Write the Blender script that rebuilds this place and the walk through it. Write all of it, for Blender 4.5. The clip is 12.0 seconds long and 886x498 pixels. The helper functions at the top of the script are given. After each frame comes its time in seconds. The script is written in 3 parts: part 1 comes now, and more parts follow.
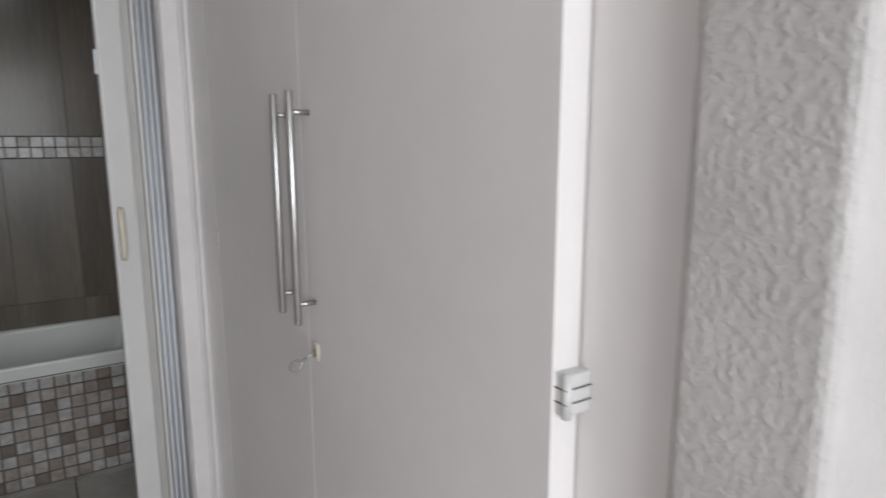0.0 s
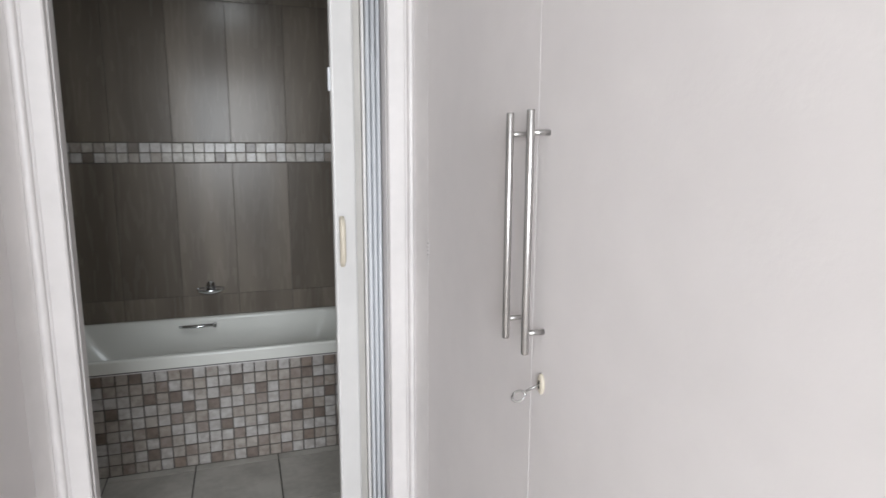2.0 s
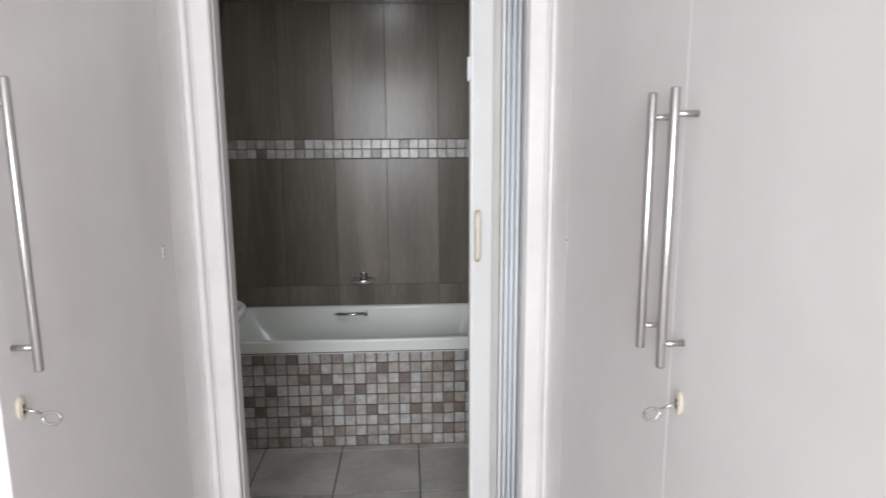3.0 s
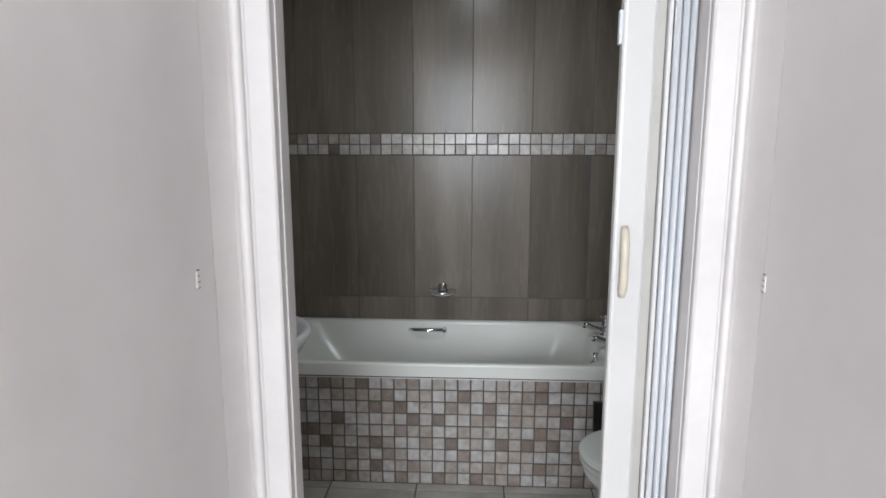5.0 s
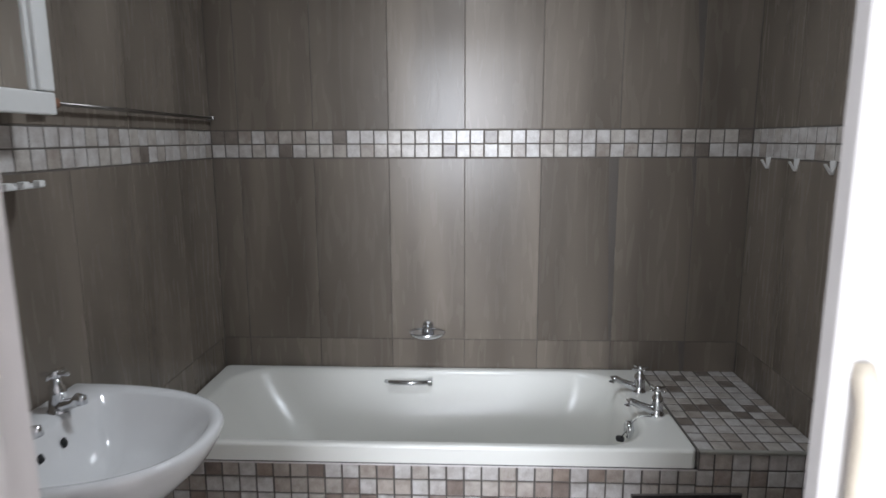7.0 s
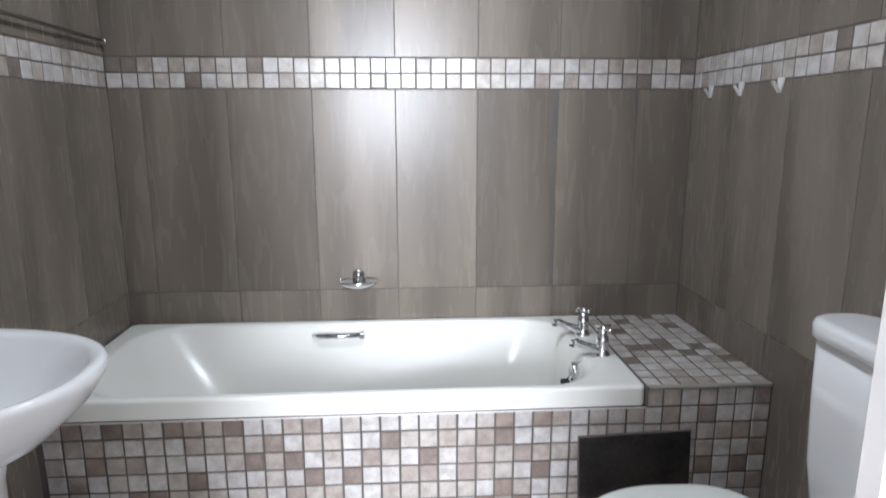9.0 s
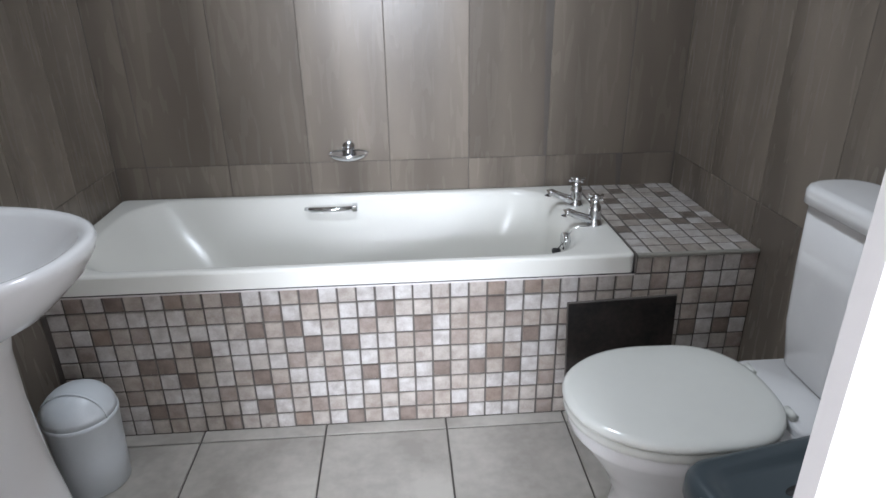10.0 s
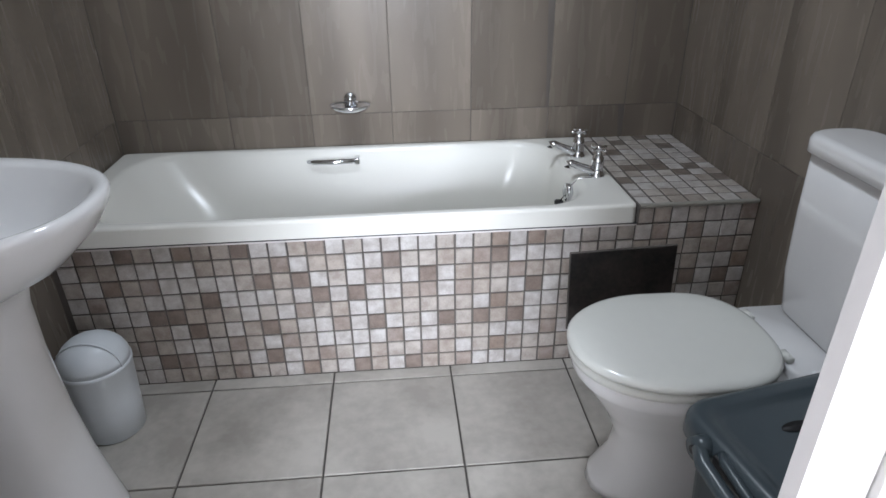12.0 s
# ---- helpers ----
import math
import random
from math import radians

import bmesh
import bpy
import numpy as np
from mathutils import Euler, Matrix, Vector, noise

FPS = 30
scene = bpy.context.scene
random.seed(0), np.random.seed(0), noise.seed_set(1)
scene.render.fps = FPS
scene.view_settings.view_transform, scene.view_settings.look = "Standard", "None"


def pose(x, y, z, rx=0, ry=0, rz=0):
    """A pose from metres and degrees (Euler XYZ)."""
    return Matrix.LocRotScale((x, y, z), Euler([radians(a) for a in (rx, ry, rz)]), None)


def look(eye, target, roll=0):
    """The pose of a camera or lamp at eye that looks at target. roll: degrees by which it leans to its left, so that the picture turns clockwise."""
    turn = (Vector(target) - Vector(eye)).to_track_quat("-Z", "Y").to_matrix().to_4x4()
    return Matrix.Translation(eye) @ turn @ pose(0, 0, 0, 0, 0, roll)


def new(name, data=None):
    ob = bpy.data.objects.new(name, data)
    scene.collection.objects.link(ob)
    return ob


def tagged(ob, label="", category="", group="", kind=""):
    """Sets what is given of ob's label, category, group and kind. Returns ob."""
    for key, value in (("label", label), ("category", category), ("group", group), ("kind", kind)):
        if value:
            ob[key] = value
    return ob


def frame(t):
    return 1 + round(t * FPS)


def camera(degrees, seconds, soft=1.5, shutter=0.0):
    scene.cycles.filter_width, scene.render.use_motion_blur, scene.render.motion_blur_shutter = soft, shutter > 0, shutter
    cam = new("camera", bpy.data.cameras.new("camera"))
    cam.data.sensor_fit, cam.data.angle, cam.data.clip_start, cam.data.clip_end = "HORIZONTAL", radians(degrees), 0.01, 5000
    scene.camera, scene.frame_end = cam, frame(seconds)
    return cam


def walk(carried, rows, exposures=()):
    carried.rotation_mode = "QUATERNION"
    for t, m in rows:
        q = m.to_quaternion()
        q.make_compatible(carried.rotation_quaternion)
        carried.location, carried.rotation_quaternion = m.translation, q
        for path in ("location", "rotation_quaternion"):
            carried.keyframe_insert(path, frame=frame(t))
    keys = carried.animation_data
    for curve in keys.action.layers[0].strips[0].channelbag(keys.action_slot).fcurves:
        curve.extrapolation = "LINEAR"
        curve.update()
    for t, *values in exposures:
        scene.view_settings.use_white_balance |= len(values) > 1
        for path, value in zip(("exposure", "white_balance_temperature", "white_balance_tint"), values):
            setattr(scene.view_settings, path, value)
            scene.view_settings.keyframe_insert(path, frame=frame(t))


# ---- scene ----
cam = camera(71.3, 12.0, shutter=0.4)
PATH = [
    (0, (0.118, -3.832, 1.538), (1.208, -2.191, 1.193), -0.1),
    (0.5, (0.054, -3.783, 1.555), (0.976, -2.041, 1.215), 0.2),
    (1, (0.013, -3.749, 1.567), (0.85, -1.965, 1.229), 0.2),
    (1.5, (-0.005, -3.734, 1.574), (0.765, -1.92, 1.236), 0.2),
    (2, (0.052, -3.723, 1.568), (0.658, -1.848, 1.229), 0.2),
    (2.5, (0.12, -3.714, 1.553), (0.468, -1.773, 1.217), 0.1),
    (3, (0.118, -3.671, 1.549), (0.23, -1.704, 1.206), -0.3),
    (3.2, (0.112, -3.641, 1.546), (0.134, -1.671, 1.2), -0.3),
    (4.8, (0.019, -3.313, 1.525), (-0.089, -1.345, 1.185), 0.0),
    (5, (0.022, -3.231, 1.531), (-0.084, -1.264, 1.183), -0.0),
    (5.5, (0.055, -3.044, 1.54), (-0.059, -1.077, 1.195), -0.1),
    (6, (0.058, -2.885, 1.528), (-0.048, -0.919, 1.18), -0.1),
    (6.5, (0.028, -2.688, 1.525), (-0.069, -0.711, 1.173), -0.0),
    (7, (0.02, -2.496, 1.529), (-0.066, -0.521, 1.176), -0.2),
    (7.2, (0.038, -2.416, 1.499), (-0.032, -0.445, 1.17), -0.2),
    (8.8, (0.030, -2.327, 1.389), (0.137, -0.374, 1.022), -0.3),
    (9, (0.030, -2.343, 1.336), (0.15, -0.398, 0.934), -0.1),
    (9.5, (0.040, -2.331, 1.326), (0.167, -0.464, 0.638), -0.6),
    (10, (0.042, -2.324, 1.329), (0.166, -0.502, 0.535), -0.75),
    (10.5, (0.033, -2.320, 1.322), (0.165, -0.524, 0.468), -0.7),
    (11, (0.018, -2.322, 1.320), (0.154, -0.547, 0.425), -0.7),
    (11.5, (0.006, -2.334, 1.329), (0.145, -0.57, 0.413), -0.7),
    (12, (0.008, -2.348, 1.326), (0.144, -0.587, 0.403), -0.8),
]
EXPOSURE = [(0, -0.55, 6500, 10), (0.5, -0.27, 6500, 10), (1, -0.17, 6500, 10), (1.5, 0.1, 6520, 10), (2, 0.33, 6520, 10), (2.5, 0.4, 6500, 10), (3.2, 0.48, 6450, 10), (5, 0.58, 6400, 10), (6.2, 0.42, 6400, 11), (7.0, 1.35, 6300, 13),
            (7.2, 1.52, 6250, 13), (8.8, 2.15, 6150, 13), (9.5, 2.0, 6150, 13), (10.5, 1.78, 6180, 13), (12, 1.74, 6180, 13)]
walk(cam, [(t, look(eye, target, roll)) for t, eye, target, roll in PATH], EXPOSURE)

# ---- light: daylight from the bedroom window behind the walker ----
world = bpy.data.worlds.new("world")
scene.world = world
world.use_nodes = True
sky = world.node_tree.nodes.new("ShaderNodeTexSky")
sky.sky_type, sky.sun_disc = "NISHITA", False
sky.sun_elevation, sky.sun_rotation = radians(50), radians(20)
world.node_tree.nodes["Background"].inputs["Strength"].default_value = 0.1
world.node_tree.links.new(sky.outputs["Color"], world.node_tree.nodes["Background"].inputs["Color"])
WIN_X0, WIN_X1, WIN_Z0, WIN_Z1, WIN_Y = -1.0, 0.45, 1.05, 2.45, -6.6
lamp = bpy.data.lights.new("window_light", "AREA")
lamp.shape, lamp.size, lamp.size_y = "RECTANGLE", WIN_X1 - WIN_X0, WIN_Z1 - WIN_Z0
lamp.energy, lamp.color = 115, (0.89, 0.94, 1.0)
lamp_ob = new("window_light", lamp)
lamp_ob.matrix_world = look(((WIN_X0 + WIN_X1) / 2, WIN_Y + 0.03, (WIN_Z0 + WIN_Z1) / 2), ((WIN_X0 + WIN_X1) / 2, 0, (WIN_Z0 + WIN_Z1) / 2))

# Added fill lamp: stands in for bathroom light of unknown source.
bath_fill = bpy.data.lights.new("bath_fill_light", "AREA")
bath_fill.shape, bath_fill.size = "DISK", 0.24
bath_fill.energy, bath_fill.color = 5.0, (0.87, 0.945, 1.0)
bath_fill_ob = new("bath_fill_light", bath_fill)
bath_fill_ob.matrix_world = look((0.03, -1.02, 2.485), (0.03, -1.02, 0))

# ---- materials ----
def mat(name, color, rough=0.5, metal=0.0, vary=0.08, scale=6.0, bump=0.0, bump_scale=60.0, stretch=(1, 1, 1), second=None, coat=0.0, rand=0.0, fine=0.35):
    m = bpy.data.materials.new(name)
    m.use_nodes = True
    nt = m.node_tree
    n, l = nt.nodes, nt.links
    b = n["Principled BSDF"]
    b.inputs["Roughness"].default_value, b.inputs["Metallic"].default_value = rough, metal
    b.inputs["Coat Weight"].default_value = coat
    geo = n.new("ShaderNodeNewGeometry")
    info = n.new("ShaderNodeObjectInfo")
    mp = n.new("ShaderNodeMapping")
    mp.inputs["Scale"].default_value = stretch
    l.new(geo.outputs["Position"], mp.inputs["Vector"])
    if rand:
        sh = n.new("ShaderNodeVectorMath")
        sh.operation = "SCALE"
        sh.inputs[0].default_value = (7.1, 5.3, 3.7)
        l.new(info.outputs["Random"], sh.inputs["Scale"])
        l.new(sh.outputs[0], mp.inputs["Location"])
    t1 = n.new("ShaderNodeTexNoise")
    t1.inputs["Scale"].default_value, t1.inputs["Detail"].default_value = scale, 3
    t2 = n.new("ShaderNodeTexNoise")
    t2.inputs["Scale"].default_value, t2.inputs["Detail"].default_value = scale * 7, 2
    for t in (t1, t2):
        l.new(mp.outputs[0], t.inputs["Vector"])
    add = n.new("ShaderNodeMath")
    add.operation = "MULTIPLY_ADD"
    add.inputs[1].default_value = fine
    l.new(t2.outputs["Fac"], add.inputs[0])
    l.new(t1.outputs["Fac"], add.inputs[2])
    ramp = n.new("ShaderNodeValToRGB")
    lo = [c * (1 - vary) for c in color]
    hi = second or [min(1, c * (1 + vary)) for c in color]
    ramp.color_ramp.elements[0].position, ramp.color_ramp.elements[1].position = 0.31 + fine * 0.5, 0.69 + fine * 0.5
    ramp.color_ramp.elements[0].color, ramp.color_ramp.elements[1].color = (*lo, 1), (*hi, 1)
    l.new(add.outputs[0], ramp.inputs["Fac"])
    l.new(ramp.outputs["Color"], b.inputs["Base Color"])
    rr = n.new("ShaderNodeMapRange")
    rr.inputs["To Min"].default_value, rr.inputs["To Max"].default_value = rough * 0.85, min(1, rough * 1.15)
    l.new(t2.outputs["Fac"], rr.inputs["Value"])
    l.new(rr.outputs[0], b.inputs["Roughness"])
    if bump:
        tb = n.new("ShaderNodeTexNoise")
        tb.inputs["Scale"].default_value, tb.inputs["Detail"].default_value = bump_scale, 3
        l.new(geo.outputs["Position"], tb.inputs["Vector"])
        bp = n.new("ShaderNodeBump")
        bp.inputs["Strength"].default_value, bp.inputs["Distance"].default_value = bump, 0.004
        l.new(tb.outputs["Fac"], bp.inputs["Height"])
        l.new(bp.outputs[0], b.inputs["Normal"])
    return m


def mosaic_mat(name, cuts, rough):
    """Stone mosaic: each piece takes one of several tones, with a marbled vein."""
    m = mat(name, (0.5, 0.5, 0.5), rough, vary=0.0, scale=28, bump=0.12, bump_scale=140, rand=1.0)
    n, l = m.node_tree.nodes, m.node_tree.links
    info = next(x for x in n if x.type == "OBJECT_INFO")
    vein = next(x for x in n if x.type == "VALTORGB")
    vein.color_ramp.elements[0].color, vein.color_ramp.elements[1].color = (0.70, 0.66, 0.64, 1), (1.05, 1.05, 1.05, 1)
    tone = n.new("ShaderNodeValToRGB")
    tone.color_ramp.interpolation = "CONSTANT"
    while len(tone.color_ramp.elements) < len(cuts):
        tone.color_ramp.elements.new(0.5)
    for e, (at, c) in zip(tone.color_ramp.elements, cuts):
        e.position, e.color = at, (*c, 1)
    l.new(info.outputs["Random"], tone.inputs["Fac"])
    mx = n.new("ShaderNodeMixRGB")
    mx.blend_type = "MULTIPLY"
    mx.inputs["Fac"].default_value = 1.0
    l.new(tone.outputs["Color"], mx.inputs["Color1"])
    l.new(vein.outputs["Color"], mx.inputs["Color2"])
    l.new(mx.outputs["Color"], n["Principled BSDF"].inputs["Base Color"])
    return m


M_WALLTILE = mat("dark_wall_tile", (0.158, 0.133, 0.108), 0.27, vary=0.10, scale=2.2, stretch=(3.0, 3.0, 0.36), second=(0.222, 0.188, 0.153), rand=1.0, fine=0.04)
M_WALLTILE.node_tree.nodes["Principled BSDF"].inputs["Specular IOR Level"].default_value = 0.31
for node in M_WALLTILE.node_tree.nodes:
    if node.type == "MAP_RANGE":
        node.inputs["To Min"].default_value, node.inputs["To Max"].default_value = 0.265, 0.28
    if node.type == "TEX_NOISE":
        node.inputs["Distortion"].default_value, node.inputs["Detail"].default_value = 0.35, 0.6
M_GROUT = mat("dark_grout", (0.125, 0.11, 0.096), 0.9, bump=0.3, bump_scale=300)
M_GROUT_M = mat("mosaic_grout", (0.135, 0.12, 0.108), 0.9, bump=0.3, bump_scale=300)
PALE, CREAM, TAN, BROWN = (0.57, 0.55, 0.53), (0.48, 0.44, 0.40), (0.355, 0.30, 0.265), (0.245, 0.197, 0.168)
M_MOSAIC = mosaic_mat("stone_mosaic", [(0, PALE), (0.46, CREAM), (0.80, (0.44, 0.39, 0.345))], 0.30)
M_MOSAIC_D = mosaic_mat("brown_stone_mosaic", [(0, TAN), (0.45, BROWN), (0.8, (0.30, 0.24, 0.20))], 0.33)
# Less brown palette: the wall band, and painted light on the ledge top.
M_MOSAIC_B = mosaic_mat("stone_mosaic_band_and_lit_ledge", [(0, PALE), (0.42, (0.52, 0.49, 0.45)), (0.72, (0.40, 0.36, 0.32)), (0.84, (0.21, 0.18, 0.155))], 0.30)
M_FLOORTILE = mat("floor_tile", (0.40, 0.375, 0.335), 0.38, vary=0.14, scale=5, second=(0.50, 0.475, 0.43), bump=0.06, bump_scale=50, rand=1.0)
M_FGROUT = mat("floor_grout", (0.10, 0.09, 0.08), 0.9, bump=0.3, bump_scale=300)
M_BATH = mat("bath_acrylic", (0.79, 0.785, 0.735), 0.25, vary=0.015, scale=0.5)
M_CERAMIC = mat("white_ceramic", (0.78, 0.78, 0.78), 0.1, vary=0.02, scale=3, coat=0.4)
M_SEAT = mat("seat_plastic", (0.73, 0.74, 0.70), 0.18, vary=0.02, scale=4)
M_BIN = mat("bin_plastic", (0.66, 0.70, 0.73), 0.35, vary=0.03, scale=6, bump=0.03)
M_CHROME = mat("chrome", (0.72, 0.73, 0.75), 0.12, 1.0, vary=0.04, scale=30)
M_STEEL = mat("brushed_steel", (0.52, 0.51, 0.50), 0.30, 1.0, vary=0.03, scale=40, stretch=(1, 1, 8))
M_DOOR = mat("closet_door_paint", (0.80, 0.758, 0.745), 0.55, vary=0.035, scale=2.2, bump=0.10, bump_scale=90)
M_EDGE = mat("door_edge_paint", (0.82, 0.82, 0.83), 0.5, vary=0.03, scale=4, bump=0.05)
M_TRIM = mat("trim_paint", (0.70, 0.665, 0.65), 0.42, vary=0.05, scale=5, bump=0.12, bump_scale=45)
M_PVC = mat("folding_door_pvc", (0.62, 0.635, 0.66), 0.34, vary=0.02, scale=5, bump=0.03)
M_POST = mat("folding_door_post_pvc", (0.64, 0.625, 0.61), 0.36, vary=0.03, scale=5, bump=0.03)
M_CREAM = mat("cream_plastic", (0.60, 0.54, 0.44), 0.35, vary=0.05, scale=20)
M_LTRIM = mat("ledge_edge_strip", (0.30, 0.29, 0.255), 0.4, vary=0.08, scale=15)
M_SEAL = mat("grey_seal", (0.45, 0.43, 0.40), 0.5, vary=0.05, scale=12)
M_RAIL = mat("dull_rail_metal", (0.24, 0.225, 0.21), 0.35, 1.0, vary=0.1, scale=30)
M_CRATE = mat("grey_crate_plastic", (0.058, 0.077, 0.088), 0.30, vary=0.02, scale=2)
# Near-black for rubber and pin; elsewhere it paints shade in holes and gaps.
M_DARK = mat("black_rubber_and_gap_shade", (0.012, 0.012, 0.013), 0.6)
M_BLACKTILE = mat("black_access_tile", (0.032, 0.031, 0.031), 0.09, vary=0.4, scale=9, second=(0.05, 0.042, 0.038))
M_WHITE = mat("white_wood", (0.72, 0.72, 0.70), 0.4, vary=0.04, scale=6, bump=0.05)
M_MIRROR = mat("mirror_glass", (0.85, 0.87, 0.87), 0.02, 1.0, vary=0.0)
M_COPPER = mat("brown_rail_cap", (0.30, 0.16, 0.10), 0.4, vary=0.2, scale=30)
M_CEIL = mat("ceiling_paint", (0.76, 0.75, 0.73), 0.8, vary=0.03, scale=2, bump=0.1)
M_PLASTER = mat("rough_plaster", (0.56, 0.53, 0.515), 0.75, vary=0.06, scale=9, bump=0.0)
M_ROOM = mat("room_wall_paint", (0.84, 0.82, 0.80), 0.7, vary=0.03, scale=2, bump=0.15, bump_scale=70)
M_CARPET = mat("room_floor", (0.58, 0.54, 0.50), 0.6, vary=0.15, scale=20, bump=0.3)
n, l = M_PLASTER.node_tree.nodes, M_PLASTER.node_tree.links
pv = n.new("ShaderNodeTexNoise")
pv.inputs["Scale"].default_value, pv.inputs["Detail"].default_value, pv.inputs["Roughness"].default_value = 120, 3, 0.5
pg = n.new("ShaderNodeNewGeometry")
l.new(pg.outputs["Position"], pv.inputs["Vector"])
pr = n.new("ShaderNodeMapRange")
pr.inputs["From Min"].default_value, pr.inputs["From Max"].default_value = 0.42, 0.66
l.new(pv.outputs["Fac"], pr.inputs["Value"])
pb = n.new("ShaderNodeBump")
pb.inputs["Strength"].default_value, pb.inputs["Distance"].default_value = 0.3, 0.003
l.new(pr.outputs[0], pb.inputs["Height"])
l.new(pb.outputs[0], n["Principled BSDF"].inputs["Normal"])


# ---- building helpers ----
def inverse_of(parent):
    return Matrix.Translation(-parent.location) if parent.type == "EMPTY" else Matrix.Identity(4)


def part(name, bm, material, parent=None, label="", smooth=False):
    """One bmesh, in world metres, as one mesh object (under parent)."""
    me = bpy.data.meshes.new(name)
    bmesh.ops.recalc_face_normals(bm, faces=bm.faces)
    for f in bm.faces:
        f.smooth = smooth
    bm.to_mesh(me)
    bm.free()
    me.materials.append(material)
    ob = new(name, me)
    if parent:
        ob.parent, ob.matrix_parent_inverse = parent, inverse_of(parent)
    return tagged(ob, label)


def piece(name, mesh, m, parent):
    ob = new(name, mesh)
    ob.parent, ob.matrix_parent_inverse = parent, inverse_of(parent)
    ob.matrix_basis = m
    return ob


def thing(name, at, label, category, group=""):
    ob = new(name)
    ob.location = at
    ob.empty_display_size = 0.05
    return tagged(ob, label, category, group)


def box(x0, x1, y0, y1, z0, z1, bevel=0.0, seg=2, bm=None, m=None):
    bm = bm or bmesh.new()
    vs = [bm.verts.new((x, y, z)) for x in (x0, x1) for y in (y0, y1) for z in (z0, z1)]
    if m:
        for v in vs:
            v.co = m @ v.co
    fs = [bm.faces.new([vs[i] for i in q]) for q in ((0, 1, 3, 2), (4, 6, 7, 5), (0, 4, 5, 1), (2, 3, 7, 6), (0, 2, 6, 4), (1, 5, 7, 3))]
    if bevel:
        bmesh.ops.bevel(bm, geom=list({e for f in fs for e in f.edges}), offset=bevel, segments=seg, affect="EDGES", profile=0.5)
    return bm


def loft(rings, bm=None, cap0=True, cap1=True, closed=True):
    bm = bm or bmesh.new()
    rows = [[bm.verts.new(p) for p in r] for r in rings]
    k = len(rows[0])
    for a, b in zip(rows, rows[1:]):
        for i in range(k if closed else k - 1):
            j = (i + 1) % k
            bm.faces.new((a[i], a[j], b[j], b[i]))
    if cap0:
        bm.faces.new(rows[0][::-1])
    if cap1:
        bm.faces.new(rows[-1])
    return bm


def tube(points, radius, n=12, bm=None, squash=1.0):
    """A round bar along a line of points; radius may be a list."""
    pts = [Vector(p) for p in points]
    rad = radius if isinstance(radius, (list, tuple)) else [radius] * len(pts)
    rings = []
    for i, p in enumerate(pts):
        d = (pts[min(i + 1, len(pts) - 1)] - pts[max(i - 1, 0)]).normalized()
        u = d.cross(Vector((0, 0, 1)) if abs(d.z) < 0.9 else Vector((1, 0, 0))).normalized()
        w = d.cross(u)
        rings.append([p + rad[i] * (math.cos(a) * u + squash * math.sin(a) * w) for a in [2 * math.pi * k / n for k in range(n)]])
    return loft(rings, bm)


def rrect(cx, cy, hx, hy, r, z, n=6):
    out = []
    for sx, sy, a0 in ((1, 1, 0), (-1, 1, 90), (-1, -1, 180), (1, -1, 270)):
        for k in range(n + 1):
            a = radians(a0 + 90 * k / n)
            out.append(Vector((cx + sx * (hx - r) + r * math.cos(a), cy + sy * (hy - r) + r * math.sin(a), z)))
    return out


def oval(cx, cy, hx, hy, z, p=1.0, n=40):
    def s(v):
        return math.copysign(abs(v) ** p, v)
    return [Vector((cx + hx * s(math.cos(2 * math.pi * k / n)), cy + hy * s(math.sin(2 * math.pi * k / n)), z)) for k in range(n)]


def prism(profile, z0, z1, bm=None):
    return loft([[Vector((x, y, z0)) for x, y in profile], [Vector((x, y, z1)) for x, y in profile]], bm)


def slab(w, h, d, inset, name, material):
    """A flat piece lying in its own x-y plane, with its worn edge chamfered; the face is at z = 0."""
    bm = bmesh.new()
    c = inset
    loft([[Vector((sx * (w / 2 - i), sy * (h / 2 - i), z)) for sx, sy in ((1, 1), (-1, 1), (-1, -1), (1, -1))] for i, z in ((0, -d), (0, -c), (c, 0))], bm)
    me = bpy.data.meshes.new(name)
    bmesh.ops.recalc_face_normals(bm, faces=bm.faces)
    bm.to_mesh(me)
    bm.free()
    me.materials.append(material)
    return me


def structure(name, bm, material, label, category="wall"):
    return tagged(part(name, bm, material), label, category, kind="structure")


# ---- the plan, in metres: x along the bathroom's far wall, y into it, z up ----
XL, XR = -1.026, 1.124          # bathroom side walls
YF, YI = -2.10, -2.03           # doorway wall, corridor face and bathroom face
DL, DR, HEAD = -0.343, 0.420, 2.06   # door opening
CL, CR = -0.44, 0.508           # closet door faces
TOP = 2.55
PANEL, RIM, LEDGE = -0.675, 0.567, 0.735
TILE_TOP = 0.505                # top of the mosaic on the bath front
BAND0, BAND1, JOINT = 1.452, 1.565, 0.697

wall_back = structure("wall_back", box(XL - 0.1, XR + 0.1, 0.002, 0.12, 0, TOP), M_GROUT, "bathroom wall tiled in dark streaked ceramic with mosaic band")
wall_left = structure("wall_left", box(XL - 0.12, XL - 0.002, YI, 0.002, 0, TOP), M_GROUT, "bathroom side wall in dark streaked tile with mosaic band")
wall_right = structure("wall_right", box(XR + 0.002, XR + 0.12, YI, 0.002, 0, TOP), M_GROUT, "bathroom side wall in dark streaked tile with mosaic band")
bm = box(XL - 0.12, DL - 0.010, YF, YI, 0, TOP)
box(DR, XR + 0.12, YF, YI, 0, TOP, bm=bm)
box(DL - 0.010, DR, YF, YI, HEAD, TOP, bm=bm)
structure("wall_doorway", bm, M_ROOM, "painted partition wall with the bathroom doorway")
structure("ceiling", box(XL - 0.12, XR + 0.12, YF, 0.12, TOP, TOP + 0.1), M_CEIL, "plain white painted bathroom ceiling", "ceiling")
